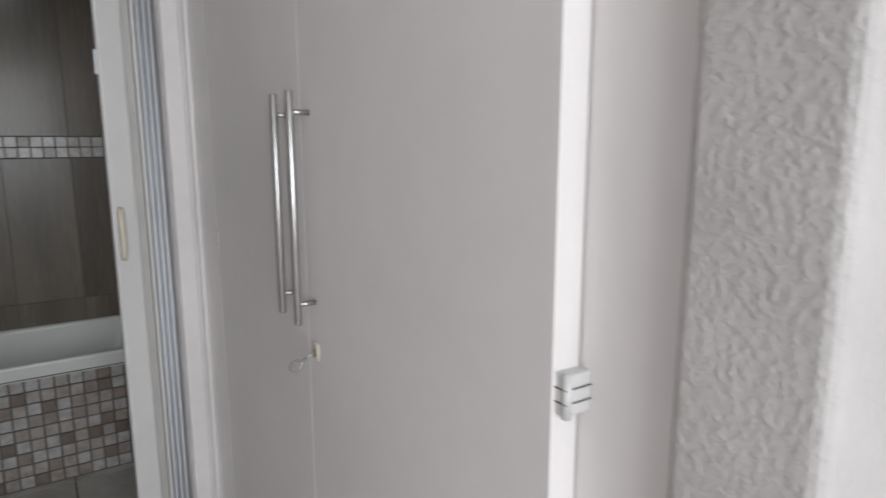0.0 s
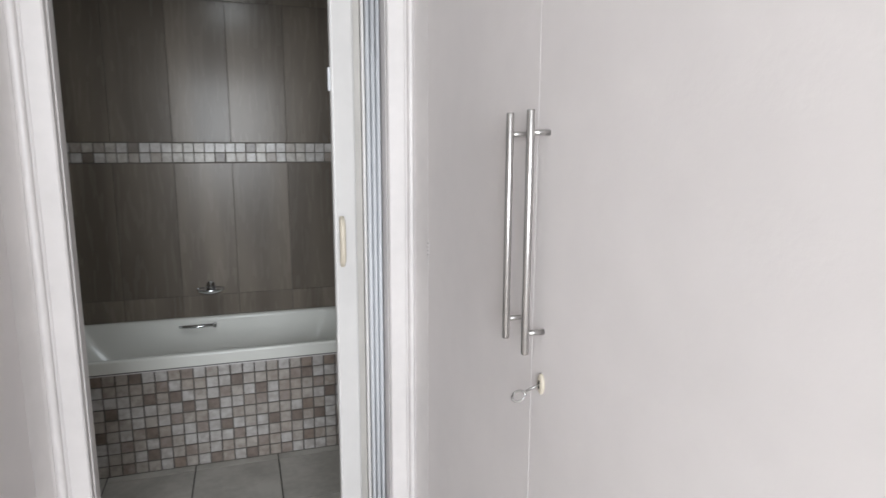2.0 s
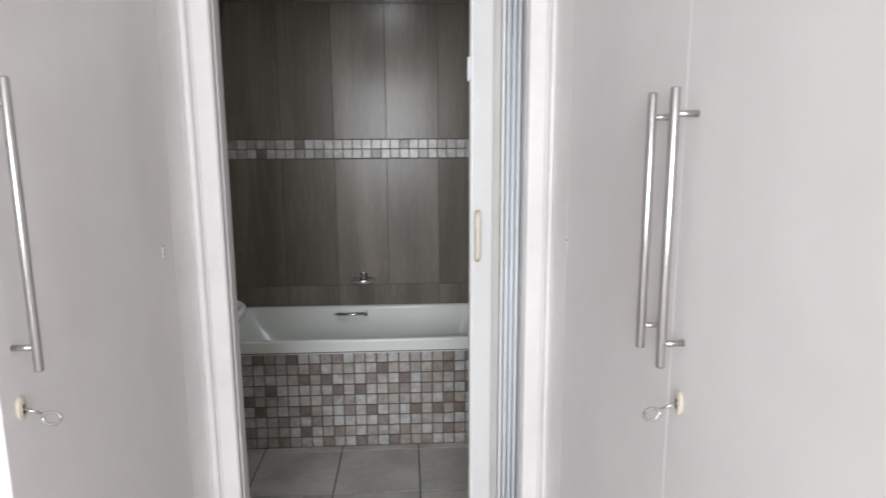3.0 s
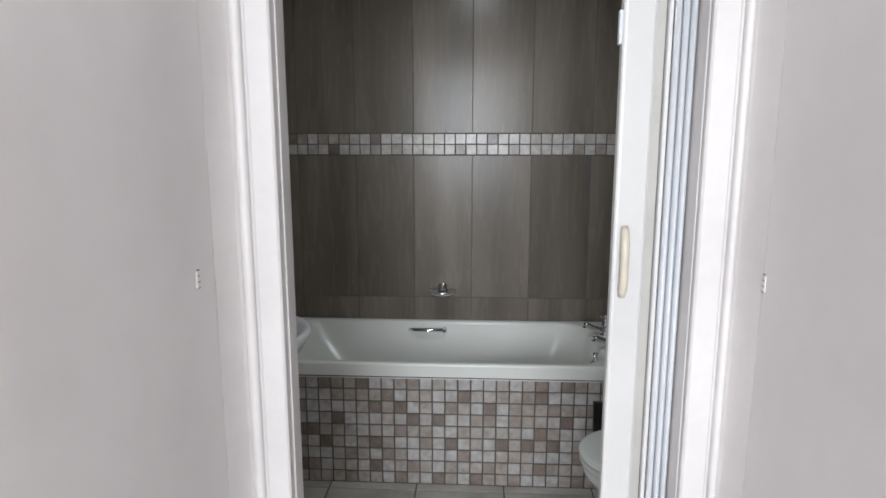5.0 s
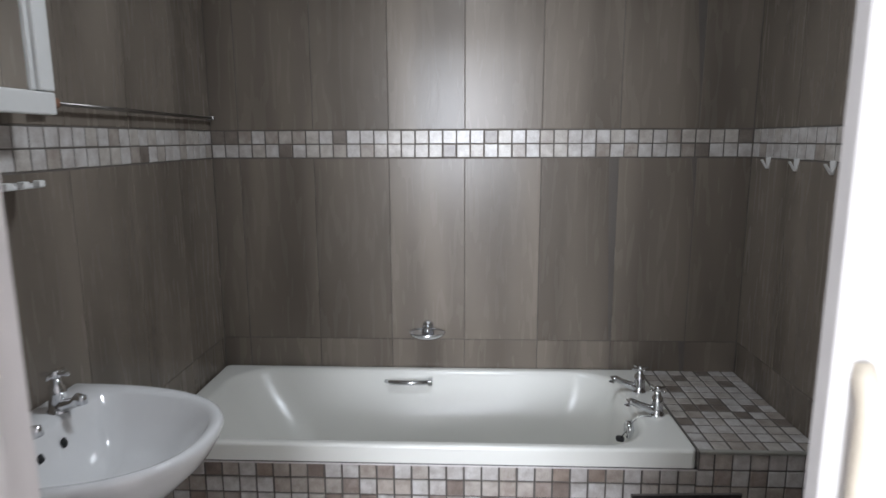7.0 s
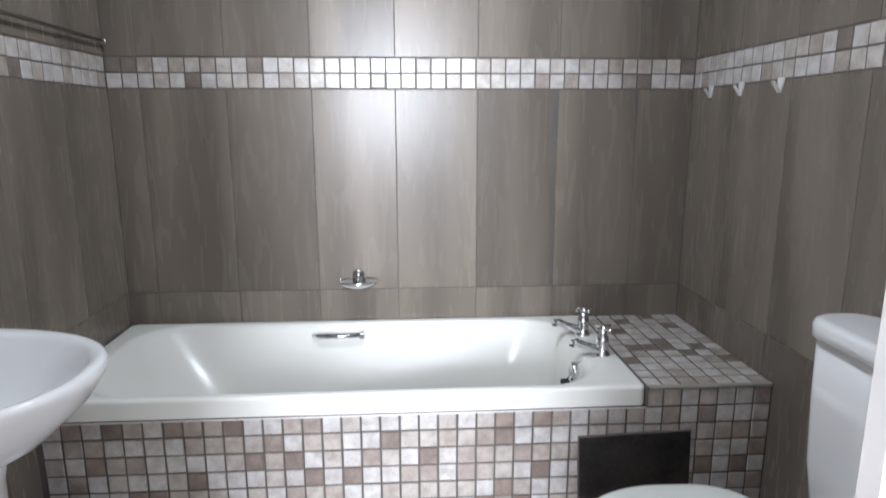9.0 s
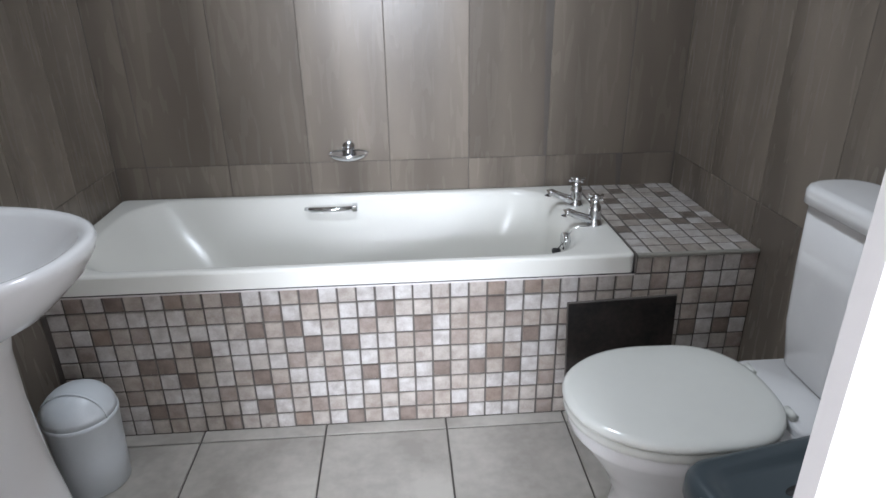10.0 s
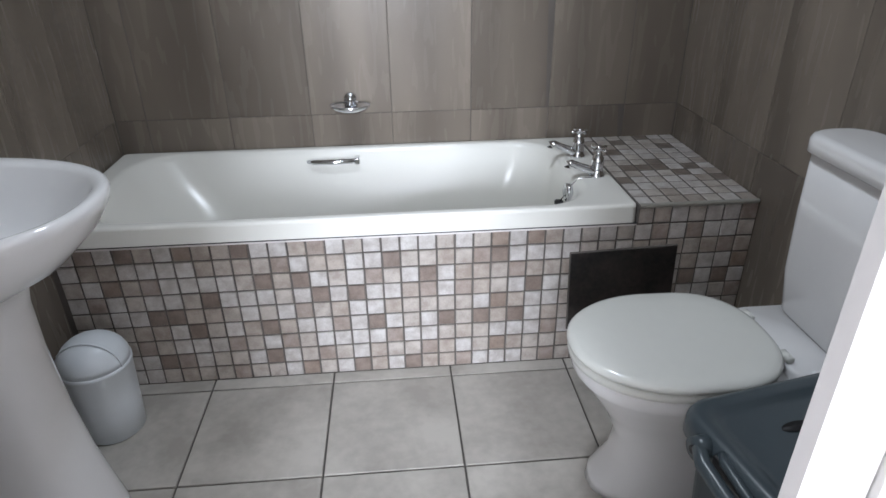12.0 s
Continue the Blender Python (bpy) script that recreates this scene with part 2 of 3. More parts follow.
floor = structure("floor", box(XL - 0.12, XR + 0.12, YI, 0.12, -0.12, -0.006), M_FGROUT, "pale beige square ceramic tile floor with dark grout", "floor")
structure("corridor_floor", box(-1.2, 1.3, -3.664, YI, -0.12, -0.008), M_CARPET, "plain floor of the closet passage", "floor")

# Unseen fixture, added to give the fill light a body.
cl = thing("added_ceiling_fixture", (0.03, -1.02, TOP), "unseen round white fixture added above the bathroom fill light", "lamp")
part("base_plate", loft([oval(0.03, -1.02, r, r, z) for r, z in ((0.15, TOP), (0.15, TOP - 0.02), (0.14, TOP - 0.025))]), M_WHITE, cl, "", True)
part("diffuser", loft([oval(0.03, -1.02, r, r, z) for r, z in ((0.138, TOP - 0.026), (0.135, TOP - 0.04), (0.125, TOP - 0.055), (0.08, TOP - 0.060))]), M_WHITE, cl, "white disc under the added fixture", True)

# ---- passage, closets and bedroom shell ----
structure("corridor_ceiling", box(-1.2, 1.3, -3.664, YF, TOP, TOP + 0.1), M_CEIL, "plain white painted passage ceiling", "ceiling")
bm = box(-1.2, -1.15, -3.664, YF, 0, TOP)
box(-0.475, CL + 0.01, -3.664, YF, 2.25, TOP, bm=bm)
structure("closet_wall_left", bm, M_ROOM, "painted closet back wall and bulkhead over the doors")
bm = box(1.2, 1.25, -3.664, YF, 0, TOP)
box(CR - 0.01, CR + 0.035, -3.543, YF, 2.25, TOP, bm=bm)
structure("closet_wall_right", bm, M_ROOM, "painted closet back wall and bulkhead over the doors")
bm = bmesh.new()
box(0.525, 2.5, -3.664, -3.543, 0, TOP, bm=bm, bevel=0.012, seg=3)
structure("wall_plaster", bm, M_PLASTER, "end wall in rough stippled grey-white plaster")
structure("wall_bedroom_left", box(-2.5, -0.475, -3.664, -3.55, 0, TOP), M_ROOM, "plain painted bedroom wall beside the closet")
structure("bedroom_wall_west", box(-2.6, -2.5, -6.7, -3.55, 0, TOP), M_ROOM, "plain painted bedroom side wall")
structure("bedroom_wall_east", box(2.5, 2.6, -6.7, -3.543, 0, TOP), M_ROOM, "plain painted bedroom side wall")
bm = box(-2.6, WIN_X0, -6.75, WIN_Y, 0, TOP)
box(WIN_X1, 2.6, -6.75, WIN_Y, 0, TOP, bm=bm)
box(WIN_X0, WIN_X1, -6.75, WIN_Y, 0, WIN_Z0, bm=bm)
box(WIN_X0, WIN_X1, -6.75, WIN_Y, WIN_Z1, TOP, bm=bm)
structure("wall_window", bm, M_ROOM, "plain painted bedroom wall with a wide window opening")
structure("bedroom_floor", box(-2.6, 2.6, -6.75, -3.664, -0.12, -0.008), M_CARPET, "plain bedroom floor", "floor")
structure("bedroom_ceiling", box(-2.6, 2.6, -6.75, -3.664, TOP, TOP + 0.1), M_CEIL, "plain white bedroom ceiling", "ceiling")

# moulded door casing: a flat band against the opening, a groove, a bead, then a splayed band out to the closet doors
def casing(side, edge, closet, name):
    s = side
    flat = edge + s * 0.046
    prof = [(edge, YF + 0.002), (edge, YF - 0.012), (edge + s * 0.004, YF - 0.016), (flat - s * 0.003, YF - 0.016), (flat, YF - 0.013), (flat + s * 0.002, YF - 0.003), (flat + s * 0.008, YF - 0.003)]
    wide = abs(closet - flat) - 0.008
    for k in range(9):
        a = math.pi * k / 8
        prof.append((flat + s * (0.008 + wide * 0.25 * (1 - math.cos(a))), YF - 0.006 - 0.010 * math.sin(a)))
    for k in range(1, 9):
        u = k / 8
        prof.append((flat + s * (0.008 + wide * (0.5 + 0.5 * u ** 0.7)), YF - 0.004 - 0.078 * u))
    prof += [(closet + s * 0.012, YF - 0.0822), (closet + s * 0.012, YF + 0.002)]
    return structure(name, prism(prof, 0, 2.14), M_TRIM, "white painted moulded timber door casing", "trim")


casing(-1, DL, CL, "trim_left")
casing(1, DR, CR, "trim_right")
structure("trim_head", box(DL - 0.046, DR + 0.046, YF - 0.016, YF, HEAD, HEAD + 0.08, 0.003), M_TRIM, "white painted timber head casing over the doorway", "trim")
bm = box(DL - 0.010, DL, YF, YI, 0, HEAD, 0.002)
box(DL, DL + 0.003, -2.088, -2.066, 0, HEAD, 0.0012, bm=bm)
structure("jamb_left", bm, M_TRIM, "white painted door jamb with a thin stop bead", "trim")
structure("jamb_right", box(DR - 0.003, DR, YF, YI, 0, HEAD, 0.002), M_TRIM, "white painted door jamb", "trim")
structure("jamb_head", box(DL, DR, YF, YI, HEAD - 0.012, HEAD, 0.002), M_TRIM, "white painted head jamb", "trim")


# ---- closet doors ----
def bar_handle(parent, face, s, y, z0, z1, label):
    x = face - s * 0.033
    h = part("handle", tube([(x, y, z0), (x, y, z0 + 0.002), (x, y, z1 - 0.002), (x, y, z1)], [0.0055, 0.0066, 0.0066, 0.0055], 16), M_STEEL, parent, label, True)
    for z in (z0 + 0.035, z1 - 0.035):
        part("mounting_post", tube([(x, y, z), (face, y, z)], 0.0046, 12), M_STEEL, h, smooth=True)
    return h


def lock_and_key(parent, face, s, y, z, turn):
    e = part("lock_plate", loft([[Vector((face - s * d, y + 0.0105 * k * math.cos(a), z + 0.0180 * k * math.sin(a))) for a in [2 * math.pi * i / 24 for i in range(24)]] for d, k in ((0, 1), (0.003, 1), (0.005, 0.8))]), M_CREAM, parent, "cream oval plastic keyhole plate", True)
    # Black sliver paints the shaded keyhole.
    part("keyhole", box(face - s * 0.0062, face - s * 0.0045, y - 0.0016, y + 0.0016, z - 0.008, z + 0.006), M_DARK, e)
    tip = Vector((face - s * 0.026, y + 0.006, z - 0.012))
    part("key_shaft", tube([(face - s * 0.004, y, z), tip], 0.0022, 8), M_STEEL, e, "small steel key", True)
    c = tip + Vector((-s * 0.011, 0.004, -0.009))
    u, v = Vector((-s * 0.8, 0.5, -0.35)).normalized(), Vector((0.1, turn, 1)).normalized()
    ring = [c + 0.0115 * (math.cos(a) * u) + 0.0085 * math.sin(a) * v for a in [2 * math.pi * i / 20 for i in range(21)]]
    part("key_bow", tube(ring, 0.0022, 8), M_STEEL, e, "", True)


def cup_hinge(parent, face, s, y, z):
    h = part("hinge", box(min(face, face - s * 0.002), max(face, face - s * 0.002), y - 0.006, y + 0.006, z - 0.015, z + 0.015, 0.0008), M_DOOR, parent, "small white painted hinge")
    # Black bars paint the shade in the hinge gaps.
    for dz in (-0.015, -0.005, 0.005, 0.015):
        part("hinge_gap", box(min(face - s * 0.0024, face), max(face - s * 0.0024, face), y - 0.004, y + 0.003, z + dz - 0.0007, z + dz + 0.0007), M_DARK, h)
    return h


def closet_door(s, face, y0, y1, handle_y, z0, z1, label, key=True):
    d = thing("closet_door", (face + s * 0.0175, (y0 + y1) / 2, 0.06), label, "door", "closet doors")
    x0, x1 = sorted((face, face + s * 0.035))
    part("door_panel", box(x0, x1, y0, y1, 0.06, 2.245, 0.0007, 1), M_DOOR, d)
    bar_handle(d, face, s, handle_y, z0, z1, "brushed steel bar handle")
    if key:
        lock_and_key(d, face, s, handle_y, z0 - 0.055, 0.4)
    return d


d1 = closet_door(1, CR, -2.8078, -2.1835, -2.771, 1.233, 1.617, "off-white painted closet door with long steel handle", False)
cup_hinge(d1, CR, 1, -2.189, 1.293)
d2 = closet_door(1, CR, -3.430, -2.8096, -2.848, 1.229, 1.619, "off-white painted closet door with steel handle and key", True)
d3 = closet_door(-1, CL, -2.845, -2.1835, -2.806, 1.231, 1.636, "off-white painted closet door with steel handle and small key", True)
cup_hinge(d3, CL, -1, -2.250, 1.303)
# butt hinge on the outer edge of the second door
bh = part("butt_hinge", box(0.512, 0.552, -3.444, -3.428, 1.281, 1.323, 0.003), M_POST, d2, "off-white three-knuckle cabinet hinge")
# Shade between the knuckles, painted as thin black plates.
for z in (1.295, 1.309):
    part("knuckle_gap", box(0.5112, 0.548, -3.4452, -3.428, z - 0.0006, z + 0.0006), M_DARK, bh)
part("hinge_pin", tube([(0.516, -3.442, 1.280), (0.516, -3.442, 1.3245)], 0.005, 12), M_POST, bh, "", True)
tagged(part("closet_frame", box(CR + 0.037, CR + 0.06, -3.5425, -3.40, 0, 2.25, 0.002), M_DOOR), "pale painted closet frame post beside the plaster wall", "closet frame")
tagged(part("closet_frame", box(-0.50, CL - 0.042, -3.55, -2.849, 0, 2.25, 0.002), M_DOOR), "pale painted fixed closet panel beside the door", "closet frame")

# ---- folding door, pushed aside against the jamb ----
fd = thing("folding_door", (0.35, -2.03, 0.01), "white PVC concertina folding door pushed open, cream handle", "folding door")
part("lead_post", prism([(0.280, -2.046), (0.281, -2.061), (0.284, -2.064), (0.288, -2.065), (0.338, -2.054), (0.343, -2.050), (0.343, -2.014), (0.338, -2.008), (0.330, -2.008)], 0.012, 2.03), M_POST, fd)
part("seal_strip", prism([(0.344, -2.036), (0.363, -2.036), (0.363, -2.006), (0.344, -2.006)], 0.012, 2.03), M_SEAL, fd, "grey-beige flexible seal strip")
part("edge_bead", prism([(0.3645, -2.044), (0.366, -2.047), (0.372, -2.047), (0.3735, -2.044), (0.3735, -2.006), (0.3645, -2.006)], 0.012, 2.03), M_POST, fd)
hp = []
for k in range(13):
    a = k / 12
    hp.append((0.301, -2.064 - 0.012 * min(1.0, 5 * a, 5 - 5 * a), 1.236 + 0.134 * a))
part("handle", tube(hp, [0.0065, 0.0085] + [0.0085] * 9 + [0.0085, 0.0065], 12), M_CREAM, fd, "cream plastic bow handle", True)
for k in range(3):
    x = 0.3815 + k * 0.0135
    ring = [(x + 0.0062 * math.cos(a), -2.045 - 0.012 * math.sin(a) * (1.0 if k else 0.8)) for a in [math.pi * i / 10 for i in range(11)]]
    part("pleat", prism(ring + [(x - 0.0062, -2.004), (x + 0.0062, -2.004)], 0.012, 2.03), M_PVC, fd, "white ribbed PVC pleat", True)
part("track", box(DL + 0.02, DR - 0.01, -2.05, -2.01, 2.03, 2.047, 0.002), M_PVC, fd)
part("magnet_catch", box(0.2745, 0.2815, -2.060, -2.046, 1.70, 1.76, 0.002), M_PVC, fd)

# ---- bath ----
bath = thing("bathtub", (-0.15, -0.36, 0.0), "white acrylic built-in bathtub with sloping back and chrome grip", "bathtub")
ox, oy, hx, hy = (XL + LEDGE) / 2, -0.349, (LEDGE - XL) / 2 - 0.004, 0.343


def cavity(x0, x1, y0, y1, r, z, lean=0.0):
    """A ring of the bath's hollow; lean: how far its far side comes forward at the head end."""
    ring = rrect((x0 + x1) / 2, (y0 + y1) / 2, (x1 - x0) / 2, (y1 - y0) / 2, r, z, 12)
    for p in ring:
        u = (x1 - p.x) / (x1 - x0)
        p.y -= lean * u * max(0.0, (p.y - y0) / (y1 - y0))
    return ring


rings = [rrect(ox, oy, hx - 0.006, hy - 0.006, 0.02, 0.514, 12), rrect(ox, oy, hx, hy, 0.022, 0.5155, 12), rrect(ox, oy, hx, hy, 0.022, 0.518, 12), rrect(ox, oy, hx - 0.001, hy - 0.001, 0.022, 0.563, 12), rrect(ox, oy, hx - 0.001, hy - 0.001, 0.022, 0.566, 12),
         rrect(ox, oy, hx - 0.0025, hy - 0.0025, 0.022, 0.5715, 12), rrect(ox, oy, hx - 0.007, hy - 0.007, 0.022, 0.5752, 12), rrect(ox, oy, hx - 0.010, hy - 0.010, 0.022, 0.5757, 12),
         rrect(ox, oy, hx - 0.02, hy - 0.02, 0.03, 0.576, 12),
         cavity(-0.962, 0.624, -0.670, -0.034, 0.172, 0.5762), cavity(-0.955, 0.618, -0.664, -0.040, 0.17, 0.5750), cavity(-0.946, 0.608, -0.657, -0.047, 0.165, 0.571),
         cavity(-0.925, 0.596, -0.645, -0.056, 0.16, 0.555), cavity(-0.87, 0.580, -0.622, -0.080, 0.15, 0.49, 0.02),
         cavity(-0.80, 0.560, -0.602, -0.100, 0.17, 0.41, 0.05), cavity(-0.73, 0.545, -0.590, -0.114, 0.16, 0.32, 0.08),
         cavity(-0.67, 0.530, -0.575, -0.130, 0.15, 0.25, 0.10), cavity(-0.60, 0.500, -0.545, -0.158, 0.14, 0.205, 0.11),
         cavity(-0.50, 0.45, -0.50, -0.20, 0.12, 0.19, 0.10)]
part("shell", loft(rings, cap0=False), M_BATH, bath, "", True)
g = part("grip", tube([(-0.325, -0.076, 0.538), (-0.30, -0.098, 0.541), (-0.23, -0.104, 0.542), (-0.16, -0.100, 0.542), (-0.138, -0.076, 0.541)], [0.009, 0.012, 0.012, 0.012, 0.011], 12, squash=0.8), M_CHROME, bath, "chrome grip bar", True)
part("grip_end", box(-0.150, -0.130, -0.108, -0.070, 0.530, 0.554, 0.004), M_CHROME, g)
w = part("overflow", loft([[Vector((0.578 - d, -0.45 + 0.032 * k * math.cos(a), 0.523 + 0.032 * k * math.sin(a))) for a in [2 * math.pi * i / 24 for i in range(24)]] for d, k in ((-0.012, 1), (0.004, 1), (0.008, 0.85), (0.008, 0.45), (0.003, 0.4))]), M_CHROME, bath, "chrome overflow rose", True)
part("plug", loft([oval(0.552, -0.45, 0.015, 0.017, z) for z in (0.484, 0.493)]), M_DARK, w, "black rubber plug", True)
part("chain", tube([(0.655, -0.46, 0.578), (0.615, -0.455, 0.575), (0.585, -0.452, 0.545), (0.556, -0.45, 0.492)], 0.0022, 6), M_CHROME, w, "bead chain", True)


def pillar_tap(x, y, z, aim, label, reach=0.10):
    """A chrome pillar tap with a cross-head; aim: degrees of the spout."""
    t = thing("pillar_tap", (x, y, z), label, "tap", "pillar taps")
    T = Matrix.Translation((x, y, z)) @ Matrix.Rotation(radians(aim), 4, "Z")
    part("body", loft([[T @ p for p in oval(0, 0, r, r, h, n=20)] for r, h in ((0.027, 0.0), (0.027, 0.006), (0.022, 0.012), (0.020, 0.03), (0.021, 0.05), (0.019, 0.066), (0.013, 0.072), (0.010, 0.088))]), M_CHROME, t, "", True)
    part("spout", tube([T @ Vector(p) for p in ((0.0, 0, 0.014), (0.03, 0, 0.024), (0.06, 0, 0.036), (reach - 0.010, 0, 0.050), (reach, 0, 0.050), (reach + 0.003, 0, 0.036))], [0.018, 0.015, 0.0125, 0.012, 0.0125, 0.0115], 14), M_CHROME, t, "", True)
    c = part("cross_head", loft([[T @ p for p in oval(0, 0, r, r, h, n=16)] for r, h in ((0.010, 0.086), (0.0125, 0.090), (0.0125, 0.102), (0.008, 0.106))]), M_CHROME, t, "", True)
    for a in (25, 115):
        d = Vector((math.cos(radians(a)), math.sin(radians(a)), 0))
        part("lever", tube([T @ (Vector((0, 0, 0.096)) + d * k) for k in (-0.034, -0.031, -0.008, 0.008, 0.031, 0.034)], [0.004, 0.0058, 0.004, 0.004, 0.0058, 0.004], 10), M_CHROME, c, "", True)
    return t


pillar_tap(0.668, -0.240, 0.575, 176, "chrome pillar bath tap with cross-head on bath rim")
pillar_tap(0.676, -0.440, 0.575, 182, "chrome pillar bath tap with cross-head on bath rim")

# ---- soap dish on the far wall ----
sd = thing("soap_dish", (-0.153, -0.004, 0.745), "ornate chrome wall soap dish above the bath", "soap dish")
part("wall_rose", loft([[Vector((-0.153 + 0.024 * k * math.cos(a), -d, 0.758 + 0.022 * k * math.sin(a))) for a in [2 * math.pi * i / 24 for i in range(24)]] for d, k in ((0.0, 1), (0.010, 1), (0.015, 0.86), (0.015, 0.6), (0.024, 0.5), (0.030, 0.2))]), M_CHROME, sd, "", True)
part("arm", tube([(-0.153, -0.012, 0.757), (-0.153, -0.032, 0.750), (-0.153, -0.050, 0.742)], 0.008, 10), M_CHROME, sd, "", True)
tray = part("tray", loft([oval(-0.153, -0.054, a, b, z, n=36) for a, b, z in ((0.034, 0.024, 0.717), (0.052, 0.036, 0.720), (0.067, 0.046, 0.730), (0.074, 0.051, 0.737), (0.075, 0.052, 0.742), (0.070, 0.048, 0.744), (0.056, 0.036, 0.738), (0.03, 0.02, 0.733))]), M_CHROME, sd, "", True)
part("tray_rim", tube([(-0.153 + 0.074 * math.cos(a), -0.054 + 0.051 * math.sin(a), 0.7435) for a in [2 * math.pi * k / 36 for k in range(37)]], 0.0024, 8), M_CHROME, tray, "", True)
for dx in (-0.055, 0.055):
    part("bead", loft([oval(-0.153 + dx, -0.07, r, r, z, n=10) for r, z in ((0.002, 0.726), (0.005, 0.730), (0.005, 0.734), (0.002, 0.738))]), M_CHROME, tray, "", True)

# ---- basin on a pedestal ----
basin = thing("pedestal_basin", (-0.86, -1.25, 0), "white ceramic pedestal wash basin against the tiled wall", "basin")
BY = -1.26


def dee(back, proj, hw, z, p=0.78, n=30):
    """A basin's outline: straight at the wall, a full curve in front."""
    pts = []
    for k in range(n + 1):
        a = math.pi * k / n
        pts.append(Vector((XL + back + proj * math.sin(a) ** p, BY + hw * math.copysign(abs(math.cos(a)) ** 0.85, math.cos(a)), z)))
    for k in range(1, 8):
        pts.append(Vector((XL + back, BY - hw + 2 * hw * k / 8, z)))
    return pts


part("bowl", loft([dee(0.03, 0.21, 0.10, 0.69), dee(0.012, 0.30, 0.155, 0.722), dee(0.004, 0.398, 0.215, 0.772), dee(0.002, 0.460, 0.255, 0.830), dee(0.002, 0.483, 0.270, 0.868),
                   dee(0.002, 0.488, 0.272, 0.885), dee(0.004, 0.483, 0.268, 0.894), dee(0.012, 0.468, 0.260, 0.898), dee(0.102, 0.362, 0.230, 0.894), dee(0.108, 0.348, 0.222, 0.885),
                   dee(0.125, 0.310, 0.195, 0.850), dee(0.15, 0.25, 0.16, 0.795), dee(0.18, 0.17, 0.11, 0.76), dee(0.20, 0.08, 0.05, 0.75)]), M_CERAMIC, basin, "", True)
part("pedestal", loft([oval(-0.862, BY + 0.035, a, b, z, 0.8) for a, b, z in ((0.146, 0.140, 0.0), (0.145, 0.139, 0.02), (0.132, 0.126, 0.10), (0.114, 0.108, 0.22), (0.101, 0.095, 0.36), (0.095, 0.088, 0.52), (0.097, 0.094, 0.64), (0.108, 0.11, 0.715))]), M_CERAMIC, basin, "", True)
# Shaded depth of the two holes, painted as black discs.
for k, (dx, dy) in enumerate(((0.122, 0.03), (0.120, -0.045))):
    part("overflow_hole", loft([[Vector((XL + dx + 0.004 + 0.002 * d, BY + dy + 0.010 * math.cos(a), 0.856 - 0.004 * d + 0.008 * math.sin(a))) for a in [2 * math.pi * i / 14 for i in range(14)]] for d in (0, 2)]), M_DARK, basin, "overflow hole with its shaded depth painted black", True)
part("waste", loft([oval(XL + 0.25, BY, r, r, z, n=20) for r, z in ((0.022, 0.750), (0.022, 0.754), (0.014, 0.754))]), M_CHROME, basin, "chrome waste ring", True)
pillar_tap(-0.955, -1.155, 0.890, -22, "chrome pillar basin tap with cross-head", 0.085)
pillar_tap(-0.955, -1.365, 0.890, 14, "chrome pillar basin tap with cross-head", 0.085)

# ---- swing-lid bin ----
bin_ = thing("bin", (-0.874, -0.862, 0), "small white plastic swing-lid bin on the tiled floor", "bin")
BX, BYY = -0.874, -0.862
part("body", loft([oval(BX, BYY, r, r, z) for r, z in ((0.078, 0.0), (0.084, 0.004), (0.089, 0.10), (0.0955, 0.232), (0.0975, 0.235), (0.0975, 0.245), (0.094, 0.248))]), M_BIN, bin_, "", True)
lid = part("lid", loft([oval(BX, BYY, 0.0955 * math.cos(a), 0.0955 * math.cos(a), 0.246 + 0.084 * math.sin(a)) for a in [radians(k) for k in (0, 12, 25, 38, 50, 62, 74, 84)]]), M_BIN, bin_, "domed white plastic lid", True)
seam = [(BX + 0.0965 * math.cos(radians(15)) * math.cos(t) * 1.0, BYY - 0.035 + 0.0, 0.246 + 0.081 * math.sin(t)) for t in [math.pi * k / 16 for k in range(17)]]
part("flap_edge", tube([(BX + (x - BX) * 0.955, y, z) for x, y, z in seam], 0.0028, 8), M_BIN, lid, "curved edge of the swing flap", True)

# ---- toilet ----
wc = thing("toilet", (0.72, -1.2, 0), "white ceramic close-coupled toilet with lid down", "toilet")
TY = -1.195


def pan(x0, x1, hw, z, p=0.85):
    return oval((x0 + x1) / 2, TY, (x1 - x0) / 2, hw, z, p)


part("pan", loft([pan(0.475, 0.98, 0.115, 0.0), pan(0.480, 0.98, 0.114, 0.03), pan(0.525, 0.97, 0.100, 0.10), pan(0.535, 0.96, 0.100, 0.17), pan(0.500, 0.955, 0.125, 0.25), pan(0.450, 0.95, 0.160, 0.325), pan(0.418, 0.95, 0.180, 0.370), pan(0.406, 0.95, 0.187, 0.386), pan(0.404, 0.95, 0.188, 0.408), pan(0.409, 0.95, 0.184, 0.4138)]), M_CERAMIC, wc, "", True)
part("shelf", loft([rrect(0.99, TY, 0.125, hw, 0.03, z, 5) for hw, z in ((0.10, 0.26), (0.135, 0.34), (0.150, 0.405), (0.148, 0.428), (0.135, 0.436))]), M_CERAMIC, wc, "ceramic shelf under the cistern", True)


def seat_ring(inset, z):
    pts = []
    for k in range(48):
        a = 2 * math.pi * k / 48
        c, s_ = math.cos(a), math.sin(a)
        hw = 0.192 - inset
        x = 0.632 + (0.238 - inset) * (c if c < 0 else abs(c) ** 0.5)
        y = TY + hw * math.copysign(abs(s_) ** (0.95 if c < 0 else 0.72), s_)
        if c > 0:
            y = TY + (y - TY) * (1 - 0.22 * c * c)
        pts.append(Vector((x, y, z)))
    return pts


